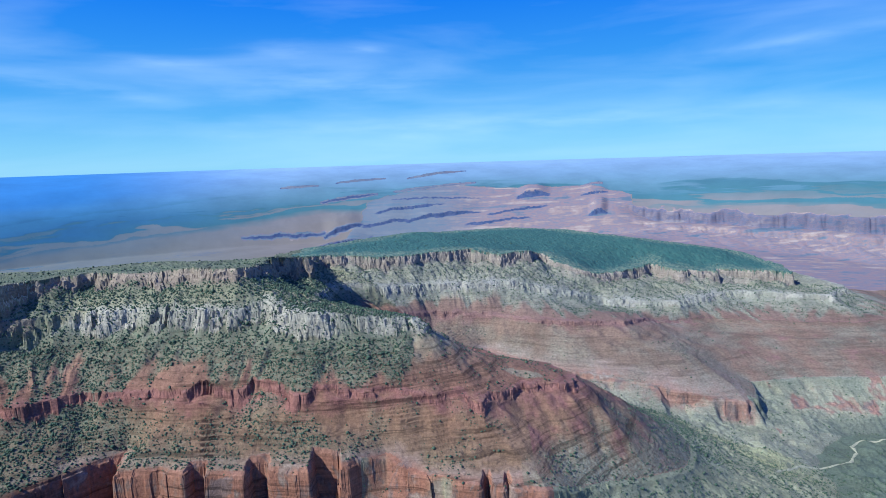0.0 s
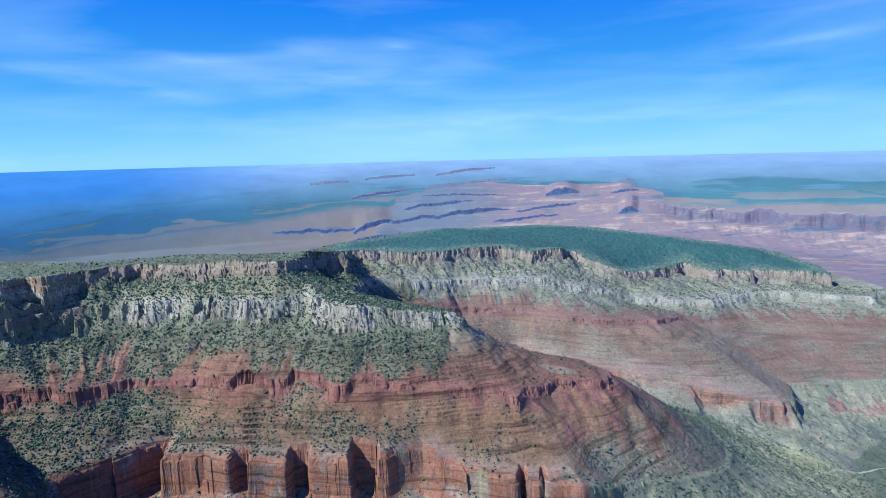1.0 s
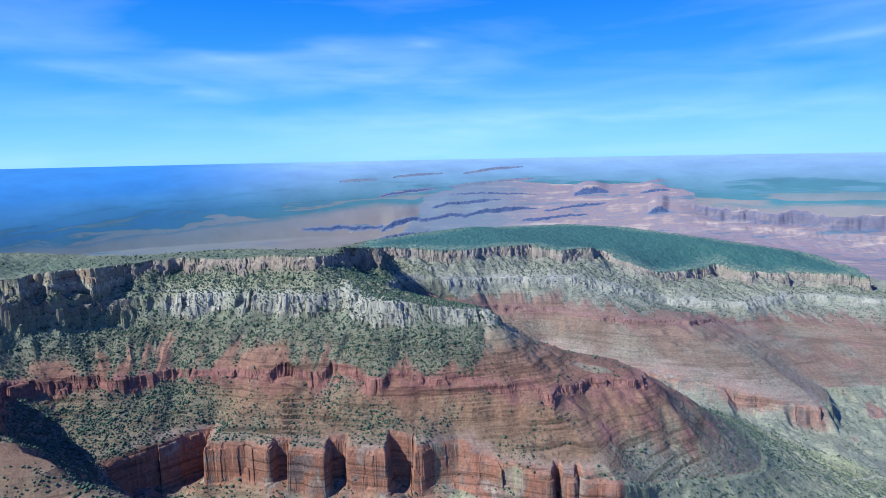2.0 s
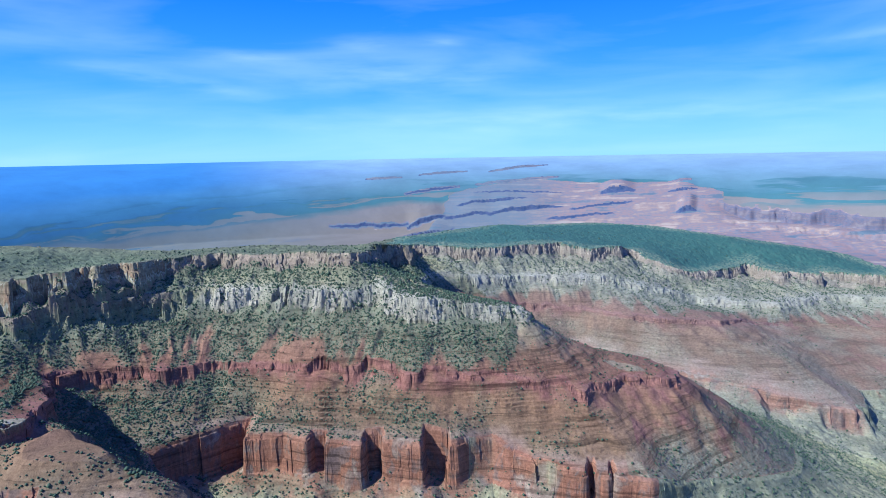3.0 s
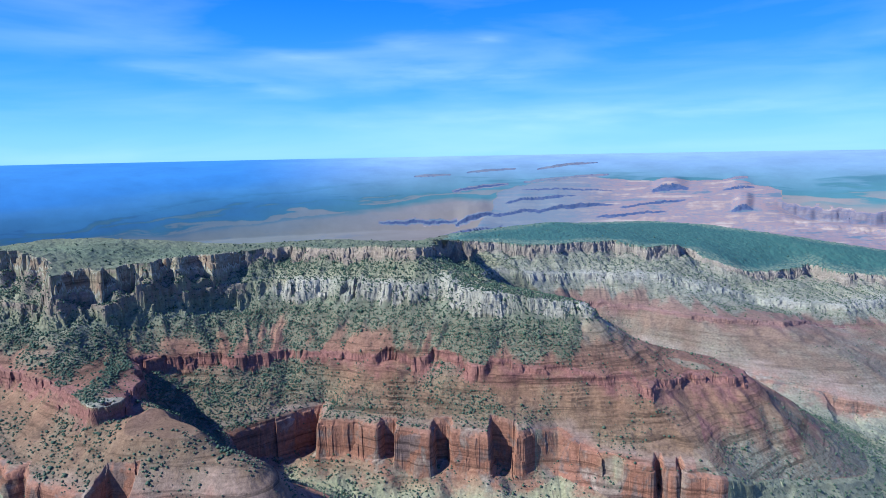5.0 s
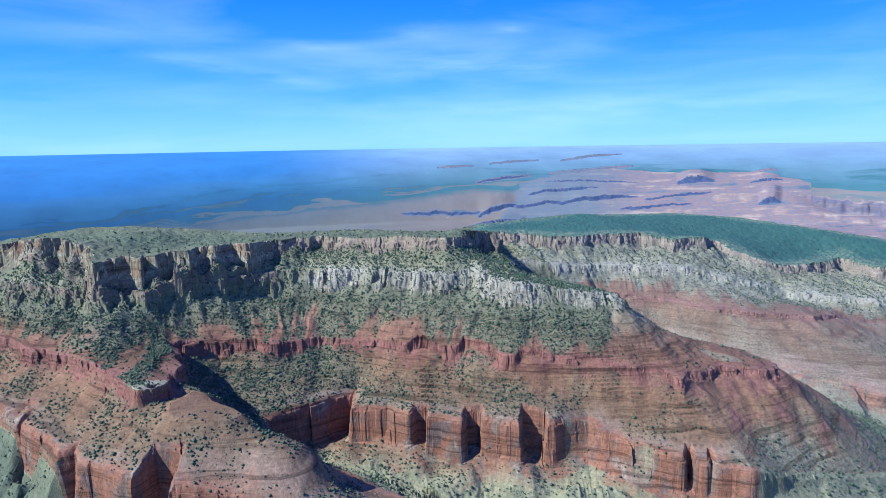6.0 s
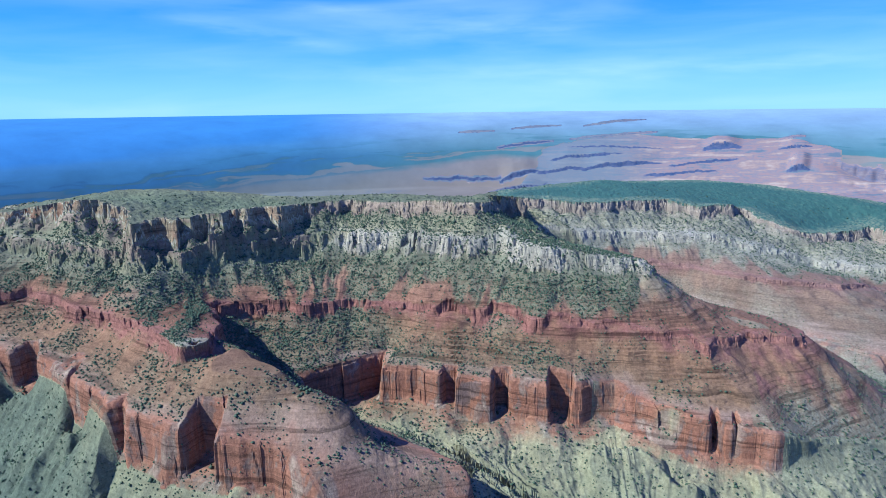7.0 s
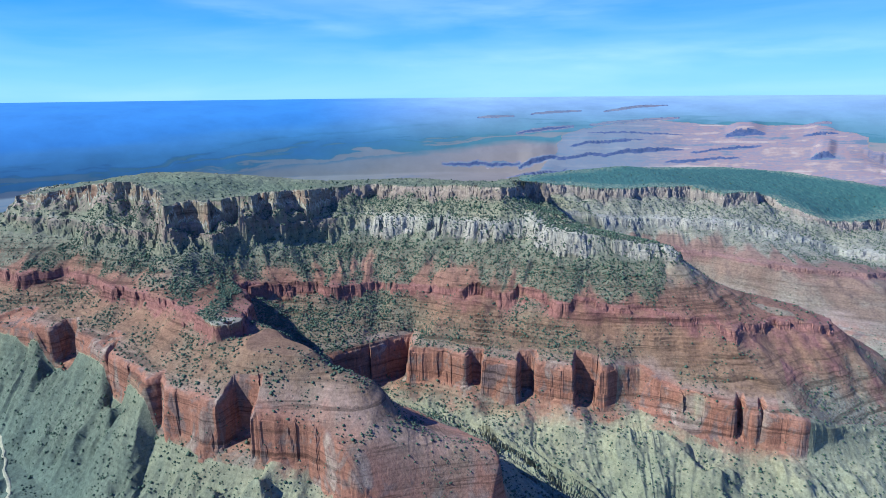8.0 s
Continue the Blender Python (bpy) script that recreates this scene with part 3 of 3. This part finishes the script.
# distant benches: first and last azimuth, edge distance at both, height, depth
WEST_BENCHES = ((-19.0, -11.9, 3536, 3545, 10, 40), (-12.1, -8.2, 3526, 3578, 30, 50), (-13.3, -7.4, 3252, 3521, 22, 50),
                (-6.9, -0.2, 3648, 3696, 18, 50), (-4.0, 3.1, 3594, 3647, 26, 50), (-11.9, -6.5, 3779, 3846, 12, 40),
                (-4.9, 2.7, 3876, 3994, 10, 40), (-5.2, 2.9, 3760, 3774, 8, 30), (-3.7, 1.7, 4114, 4287, 12, 40), (-10.4, -5.7, 4063, 4119, 5, 30),
                (-15.6, -12.2, 4008, 4024, 5, 30))
EAST_BENCHES = ((6.5, 9.6, 3775, 3811, 34, 60), (3.7, 9.5, 3619, 3681, 8, 30), (1.7, 7.9, 3556, 3594, 8, 30), (12.3, 14.9, 3791, 3816, 18, 50),
                (13.2, 14.9, 3604, 3620, 40, 60), (12.4, 14.3, 3906, 3930, 8, 30), (-8.3, -3.1, 3563, 3607, 14, 40))
FAR_BENCHES = WEST_BENCHES + EAST_BENCHES
PAINTED_SHADE_BENCH = len(WEST_BENCHES)    # this tall cliff gets a wider band of painted shade


def far_height(x, y):
    """Plains, benches and plateaus beyond the mesas; their tops are raised to the horizon to fit the camera's view."""
    r = np.hypot(x, y)
    az = np.degrees(np.arctan2(x, y))
    z0, r0 = -60.0, 3500.0
    n = fbm(x, y, 420, 4, 0.5, 60)
    e0 = (401 - z0) / r0
    p = np.log(e0 / 0.0078) / np.log(4850 / r0)
    z = np.where(r < r0, z0, 401 - r * e0 * (r0 / np.maximum(r, r0)) ** p)
    rock = step(-13, -7, az - 9 * np.maximum(r - 3500, 0) / 450 + 3 * n) * step(30, 20, az) * step(3990 - 8 * az, 3930 - 8 * az, r + 60 * n)
    cliff = np.zeros(x.shape, np.float32)
    bench = np.zeros(x.shape, np.float32)
    for i_b, (a0, a1, ra, rb, h, dep) in enumerate(FAR_BENCHES):
        t = (az - a0) / (a1 - a0)
        edge = ra + (rb - ra) * t + 9 * n + 6 * fbm(x, y, 60, 3, 0.6, 71) + 3 * cells(x, y, 26, 72)
        m = step(-0.06, 0.06, t + 0.05 * n) * step(1.06, 0.94, t + 0.05 * n)
        up = 0.8 * step(-0.05, 0.4, t + 0.08 * n) * step(1.05, 0.6, t + 0.08 * n) * (0.85 * step(0, 6, r - edge) + 0.15 * step(-60, 0, r - edge)) * step(dep + 130, dep, r - edge)
        z = z + h * up
        bench = np.where(m * step(-14, -6, r - edge) * step(17, 11, r - edge) > 0.4, i_b + 1, bench)
        wide = 24 if i_b == PAINTED_SHADE_BENCH else 0
        # mask of the painted shade, weaker on the farthest edges to suit the haze
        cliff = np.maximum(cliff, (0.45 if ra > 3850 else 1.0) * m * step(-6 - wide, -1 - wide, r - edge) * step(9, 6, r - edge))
        rock = np.maximum(rock, m * step(-14, -6, r - edge) * step(17, 11, r - edge))
    # the east plateau and its wall
    wall = 3610 - 10 * (az - 24) + 45 * n + 12 * ridged(x, y, 90, 3, 0.6, 81)
    m = step(15, 19.5, az)
    d = r - wall
    flat = 3600 - 10 * (az - 24)
    top = 401 - np.maximum(r, flat) * 0.0975 * (flat / np.maximum(r, flat)) ** (2.526 / np.log(4850 / flat))
    foot = -80 - 50 * (az - 24) / 12
    zw = foot + (top - foot) * (0.42 * step(-330, -20, d) + 0.16 * step(-120, -90, d) + 0.42 * step(-16, 0, d))
    z = z * (1 - m) + zw * m
    # the plateau wall takes half of the painted shade
    cliff = np.where(az > 17, 0.5 * step(-30, -16, d) * step(8, 2, d), cliff)
    rock = np.where(az > 17, step(16, 4, d), rock)
    z = z + 4 * n * step(1900, 2600, r) * step(4700, 4300, r)
    # angle below eye level: sets how much haze goes into the colour
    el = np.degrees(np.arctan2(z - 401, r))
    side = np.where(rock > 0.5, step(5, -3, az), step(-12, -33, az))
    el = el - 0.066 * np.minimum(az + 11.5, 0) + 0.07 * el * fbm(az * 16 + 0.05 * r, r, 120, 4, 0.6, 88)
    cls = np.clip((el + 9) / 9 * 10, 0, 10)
    # pale grassland lies in long strips among the woods
    strip = fbm(az, el * 20, 9.0, 4, 0.6, 93)
    cls = cls - (cls - 3.4) * 0.5 * step(0.05, 0.6, strip) * step(-7.6, -6.6, el) * step(-2.0, -3.2, el) * (cls > 3.4)
    cls = cls + 2.0 * step(0.35, 0.6, -strip) * step(-8.2, -7.2, el) * step(3.6, 2.8, cls)
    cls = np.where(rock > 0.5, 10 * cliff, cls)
    return z, cls, rock, side, bench


# ---- grid over the land, finer where it is steep ----
CX, CY = -75.0, -50.0
A0, A1, R0, R1 = radians(-66), radians(45), 490.0, 4880.0
NA, NR = 1240, 900


def full(x, y):
    x, y = np.asarray(x, np.float32), np.asarray(y, np.float32)
    z, st, u2, scrub, behind, hue = land(x, y)
    zf, cls, rock, side, bench = far_height(x, y)
    m = np.maximum(step(2750, 3000, np.hypot(x, y)), behind)
    low = step(610, 495, np.hypot(x - CX, y - CY))    # the canyon floor goes on below the flight
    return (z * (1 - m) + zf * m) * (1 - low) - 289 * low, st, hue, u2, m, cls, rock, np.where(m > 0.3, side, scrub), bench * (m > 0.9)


def grid():
    ca = np.linspace(A0, A1, 330)
    cr = np.concatenate([np.linspace(R0, 2700, 760), np.linspace(2705, R1, 230)])
    AA, RR = np.meshgrid(ca, cr, indexing="ij")
    z = full(CX + RR * np.sin(AA), CY + RR * np.cos(AA))[0]
    slope = np.abs(np.gradient(z, axis=1) / np.gradient(cr)[None, :])
    dens = (0.30 + np.minimum(slope, 5.0)) * np.where(RR < 2700, (900.0 / np.maximum(RR, 600)) ** 0.5, 0.42)
    for axis, wide in ((1, 2.2), (0, 2.0)):
        k = np.exp(-0.5 * (np.arange(-7, 8) / wide) ** 2)
        k /= k.sum()
        dens = np.apply_along_axis(lambda v: np.convolve(np.pad(v, 7, "edge"), k, "valid"), axis, dens)
    cum = np.concatenate([np.zeros((len(ca), 1)), np.cumsum(0.5 * (dens[:, 1:] + dens[:, :-1]) * np.diff(cr)[None, :], axis=1)], axis=1)
    cum /= cum[:, -1:]
    want = np.linspace(0, 1, NR)
    rows = np.array([np.interp(want, c, cr) for c in cum])
    fa = np.linspace(A0, A1, NA)
    R = np.array([np.interp(fa, ca, rows[:, j]) for j in range(NR)]).T
    A = np.repeat(fa[:, None], NR, 1)
    return CX + R * np.sin(A), CY + R * np.cos(A)


GX, GY = grid()
GZ, GS, GA, GU, GM, GC, GK, GV, GB = full(GX, GY)


def sheet(name, mask, material, parent=None, shade=None):
    """The faces of the grid chosen by mask as one mesh, with their stratum and way along the ledges."""
    ii, jj = np.nonzero(mask)
    v = np.stack([ii * NR + jj, ii * NR + jj + 1, (ii + 1) * NR + jj + 1, (ii + 1) * NR + jj], 1)[:, ::-1]
    used, inv = np.unique(v, return_inverse=True)
    me = bpy.data.meshes.new(name)
    me.vertices.add(len(used))
    co = np.stack([GX.ravel()[used], GY.ravel()[used], GZ.ravel()[used]], 1).astype(np.float32)
    me.vertices.foreach_set("co", co.ravel())
    me.loops.add(v.size)
    me.loops.foreach_set("vertex_index", inv.ravel().astype(np.int32))
    me.polygons.add(len(v))
    me.polygons.foreach_set("loop_start", np.arange(0, v.size, 4, dtype=np.int32))
    me.polygons.foreach_set("loop_total", np.full(len(v), 4, np.int32))
    me.update(calc_edges=True)
    me.polygons.foreach_set("use_smooth", np.full(len(v), shade is not None, bool))
    for key, arr in (("stratum", GA if shade is None else shade), ("scrub", GV)):
        a = me.attributes.new(key, "FLOAT", "POINT")
        a.data.foreach_set("value", arr.ravel()[used].astype(np.float32))
    me.materials.append(material)
    ob = new(name, me)
    if parent is not None:
        ob.parent = parent
    return ob


def cell(a):
    return 0.25 * (a[:-1, :-1] + a[1:, :-1] + a[:-1, 1:] + a[1:, 1:])


def terrain():
    st, u2, m, rock = cell(GS), cell(GU), cell(GM), cell(GK)
    near = m < 0.8
    spur_end, butte_on, butte_off, amphitheatre = (way_to(SUP, c) for c in ((-770, 735), (40, 862), (90, 1130), (-140, 1570)))
    spur = u2 < spur_end
    front = (u2 >= spur_end) & (u2 < amphitheatre)
    back = u2 >= amphitheatre
    top_back = (st < 0.95) & (cell(GY) > 1330) & (cell(GX) > -460)
    butte = front & (u2 >= butte_on) & (u2 < butte_off) & (st > 2.97)
    front, back = front & ~top_back & ~butte, (back | top_back) & ~spur
    floor = sheet("ground_canyon_floor", near & (st >= 5), ROCK)
    tagged(floor, "grey-green scrub-covered canyon floor of dry soil", "ground", kind="structure")
    for name, region, label, cat, rock_mat in (
            ("rock_spur", spur, "red rock spur with sheer cliffs stepping down into the canyon", "cliff", ROCK),
            ("canyon_mesa", front, "long layered mesa wall with pale cap cliffs and red slopes", "mesa", ROCK),
            ("ledge_butte", butte, "low red butte with a dark ledge cliff below the mesa nose", "butte", BUTTEROCK),
            ("back_mesa", back, "hazy layered mesa with a dark wooded flat top", "mesa", HAZED_BACKROCK)):
        top = new(name)
        tagged(top, label, cat)
        for part_name, lo, hi, text in (("plateau_top", -1, 0.95, "scrubby flat summit"), ("cap_cliff", 0.95, 1.33, "tan jointed limestone cliff"),
                                        ("upper_slope", 1.33, 1.98, "shrubby upper slope"), ("white_cliff", 1.98, 2.33, "pale broken sandstone cliff"),
                                        ("red_slope", 2.33, 2.97, "red shale slope with green tongues"), ("red_ledge", 2.97, 3.24, "dark red ledge cliff"),
                                        ("stepped_slope", 3.24, 3.97, "rust-coloured stepped slope"), ("red_wall", 3.97, 4.43, "sheer red limestone wall"),
                                        ("talus_apron", 4.43, 5, "yellow-green talus apron")):
            sel = near & region & (st >= lo) & (st < hi)
            # past the butte the lower ledges go on as separate walls of the side canyon
            inner = (cell(GY) > 1180) & (cell(GX) > -460) & (2.9 < lo < 4.4) & (rock_mat is ROCK)
            for piece, words in ((sel & ~inner, text), (sel & inner, text + " in the side canyon")):
                if piece.sum() > 30:
                    tagged(sheet(part_name, piece, WOODS if rock_mat is HAZED_BACKROCK and lo < 0 else rock_mat, top), words)
    far = ~near
    bench = np.maximum.reduce([GB[:-1, :-1], GB[1:, :-1], GB[:-1, 1:], GB[1:, 1:]])
    for i in range(len(FAR_BENCHES)):
        sel = far & (bench == i + 1)
        if sel.sum() > 20:
            tagged(sheet("distant_cliff", sel, BENCH, None, GC), "distant cliff band with blue-grey shade painted on, above a pink canyon bench", "cliff", "distant canyon cliffs")
    far &= bench == 0
    tagged(sheet("backdrop_far_canyon", far & (rock > 0.5), BENCH, None, GC), "distant pink canyon benches with haze in their colour", "distance", kind="structure")
    tagged(sheet("backdrop_far_plain", far & (rock <= 0.5), FAR, None, GC), "distant wooded plains reaching the horizon, blue haze in their colour", "distance", kind="structure")


terrain()


def shrubs(count=95000):
    """Pinyon and juniper scattered over the slopes, each a small lumpy crown."""
    rng = np.random.default_rng(4)
    area = np.abs((GX[1:, :-1] - GX[:-1, :-1]) * (GY[:-1, 1:] - GY[:-1, :-1]) - (GY[1:, :-1] - GY[:-1, :-1]) * (GX[:-1, 1:] - GX[:-1, :-1]))
    st, m, scr = cell(GS), cell(GM), cell(GV)
    rr = np.hypot(cell(GX), cell(GY))
    dens = np.where((st > 1.3) & (st < 2.0), 1.2, np.where((st >= 2.0) & (st < 2.35), 0.8, np.where(st < 1, 0.05, np.where(st < 3, 0.08 + 0.95 * scr, np.where(st < 4, np.where(cell(GX) > 90, 0.2, 1.6) * scr, 0.07 + 0.8 * scr)))))
    w = (area * dens * (m < 0.5) * (rr < 2300) * np.where(rr > 1350, 0.2, 1.0)).ravel()
    pick = rng.choice(w.size, count, p=w / w.sum())
    i, j = np.unravel_index(pick, area.shape)
    fa, fb = rng.random(count), rng.random(count)

    def at(G):
        return (G[i, j] * (1 - fa) + G[i + 1, j] * fa) * (1 - fb) + (G[i, j + 1] * (1 - fa) + G[i + 1, j + 1] * fa) * fb
    base = np.stack([at(GX), at(GY), at(GZ)], 1)
    ang = np.arange(4) * math.pi / 2
    unit = np.array([(0, 0, 1)] + [(math.cos(a), math.sin(a), 0.1) for a in ang] + [(0, 0, -0.8)])
    tri = np.array([(0, 1 + i, 1 + (i + 1) % 4) for i in range(4)] + [(5, 1 + (i + 1) % 4, 1 + i) for i in range(4)])
    size = rng.gamma(3.0, 0.28, count) + 0.40
    jit = 1 + 0.6 * (rng.random((count, 6)) - 0.5)
    turn = rng.random(count) * 2 * math.pi
    c, q = np.cos(turn)[:, None], np.sin(turn)[:, None]
    unit = np.stack([unit[None, :, 0] * c - unit[None, :, 1] * q, unit[None, :, 0] * q + unit[None, :, 1] * c, np.repeat(unit[None, :, 2], count, 0)], 2)
    co = unit * jit[:, :, None] * size[:, None, None] * np.array([1, 1, 0.95])
    co[:, :, 2] += 0.45 * size[:, None]
    co += base[:, None, :]
    faces = (tri[None] + (np.arange(count) * 6)[:, None, None]).reshape(-1, 3)
    me = bpy.data.meshes.new("shrubs")
    me.vertices.add(count * 6)
    me.vertices.foreach_set("co", co.astype(np.float32).ravel())
    me.loops.add(faces.size)
    me.loops.foreach_set("vertex_index", faces.astype(np.int32).ravel())
    me.polygons.add(len(faces))
    me.polygons.foreach_set("loop_start", np.arange(0, faces.size, 3, dtype=np.int32))
    me.polygons.foreach_set("loop_total", np.full(len(faces), 3, np.int32))
    me.update(calc_edges=True)
    me.materials.append(LEAF)
    tagged(new("shrubs", me), "dark green pinyon and juniper shrubs dotting the slopes", "shrubs", kind="stuff")


shrubs()


def wash(name, way, width, label):
    """A pale dry stream bed winding over the canyon floor."""
    pts = []
    for (ax, ay), (bx, by) in zip(way[:-1], way[1:]):
        k = max(2, int(math.hypot(bx - ax, by - ay) / 6))
        pts += [(ax + (bx - ax) * i / k, ay + (by - ay) * i / k) for i in range(k)]
    p = np.array(pts)
    p = p + 3.0 * np.stack([fbm(p[:, 0], p[:, 1], 22, 3, 0.5, 120), fbm(p[:, 0], p[:, 1], 22, 3, 0.5, 124)], 1)
    t = np.gradient(p, axis=0)
    t /= np.hypot(t[:, 0], t[:, 1])[:, None]
    side = np.stack([-t[:, 1], t[:, 0]], 1) * (width * (0.8 + 0.4 * vnoise(p[:, 0] / 15, p[:, 1] / 15, 3)))[:, None]
    bm = bmesh.new()
    across = np.array([-1, -0.5, 0.5, 1])
    q = p[:, None, :] + side[:, None, :] * across[None, :, None]
    h = full(q[:, :, 0], q[:, :, 1])[0] + np.where(np.abs(across) < 1, 1.1, 0.2)[None, :]
    rows = [[bm.verts.new((*q[i, j], h[i, j])) for j in range(4)] for i in range(len(p))]
    for a, b in zip(rows[:-1], rows[1:]):
        for i in range(3):
            bm.faces.new((a[i], b[i], b[i + 1], a[i + 1]))
    me = bpy.data.meshes.new(name)
    bm.to_mesh(me)
    bm.free()
    me.materials.append(SAND)
    tagged(new(name, me), label, "stream bed")


def sand_material():
    m, nt, b = mat("pale_sand")
    r = ramp(nt, [(0.3, (0.224, 0.224, 0.152)), (0.7, (0.32, 0.304, 0.216))])
    nt.links.new(tex(nt, 0.3, 4, 0.6, position(nt)), r.inputs[0])
    nt.links.new(r.outputs[0], b.inputs["Base Color"])
    return m


SAND = sand_material()
wash("stream_bed", [(990, 1262), (888, 1250), (861, 1233), (857, 1200), (808, 1156), (769, 1140), (687, 1117), (600, 1060)], 3.2, "pale sandy dry wash winding across the canyon floor")
wash("stream_bed", [(-1200, 560), (-1150, 545), (-1077, 509), (-1013, 463), (-956, 422), (-910, 396), (-860, 350)], 2.6, "pale gravel creek bed below the talus apron")


def base_height(r, a):
    return -286 + 6 * noise.noise((r * math.cos(a) * 0.002, r * math.sin(a) * 0.002, 0))


def base_ground():
    """The low ground that runs on under and behind the flight to the horizon on every side; unseen, added to block sky
    light from below.
    """
    n, ring = 96, [0, 300, 700, 1300, 2200, 3300, 4400, 5200]
    bm = bmesh.new()
    c = bm.verts.new((CX, CY, -286))
    rows = [[bm.verts.new((CX + r * math.cos(2 * math.pi * i / n), CY + r * math.sin(2 * math.pi * i / n), base_height(r, 2 * math.pi * i / n))) for i in range(n)] for r in ring[1:]]
    for i in range(n):
        bm.faces.new((c, rows[0][i], rows[0][(i + 1) % n]))
        for a, b in zip(rows[:-1], rows[1:]):
            bm.faces.new((a[i], b[i], b[(i + 1) % n], a[(i + 1) % n]))
    me = bpy.data.meshes.new("ground")
    bm.to_mesh(me)
    bm.free()
    me.materials.append(DUST)
    tagged(new("ground", me), "dry brown desert ground with sparse scrub", "ground", kind="structure")


def dust_material():
    m, nt, b = mat("desert_dust")
    r = ramp(nt, [(0.3, (0.15, 0.14, 0.09)), (0.6, (0.24, 0.18, 0.12)), (0.8, (0.28, 0.20, 0.14))])
    nt.links.new(tex(nt, 0.01, 6, 0.65, position(nt)), r.inputs[0])
    nt.links.new(r.outputs[0], b.inputs["Base Color"])
    return m


DUST = dust_material()
base_ground()
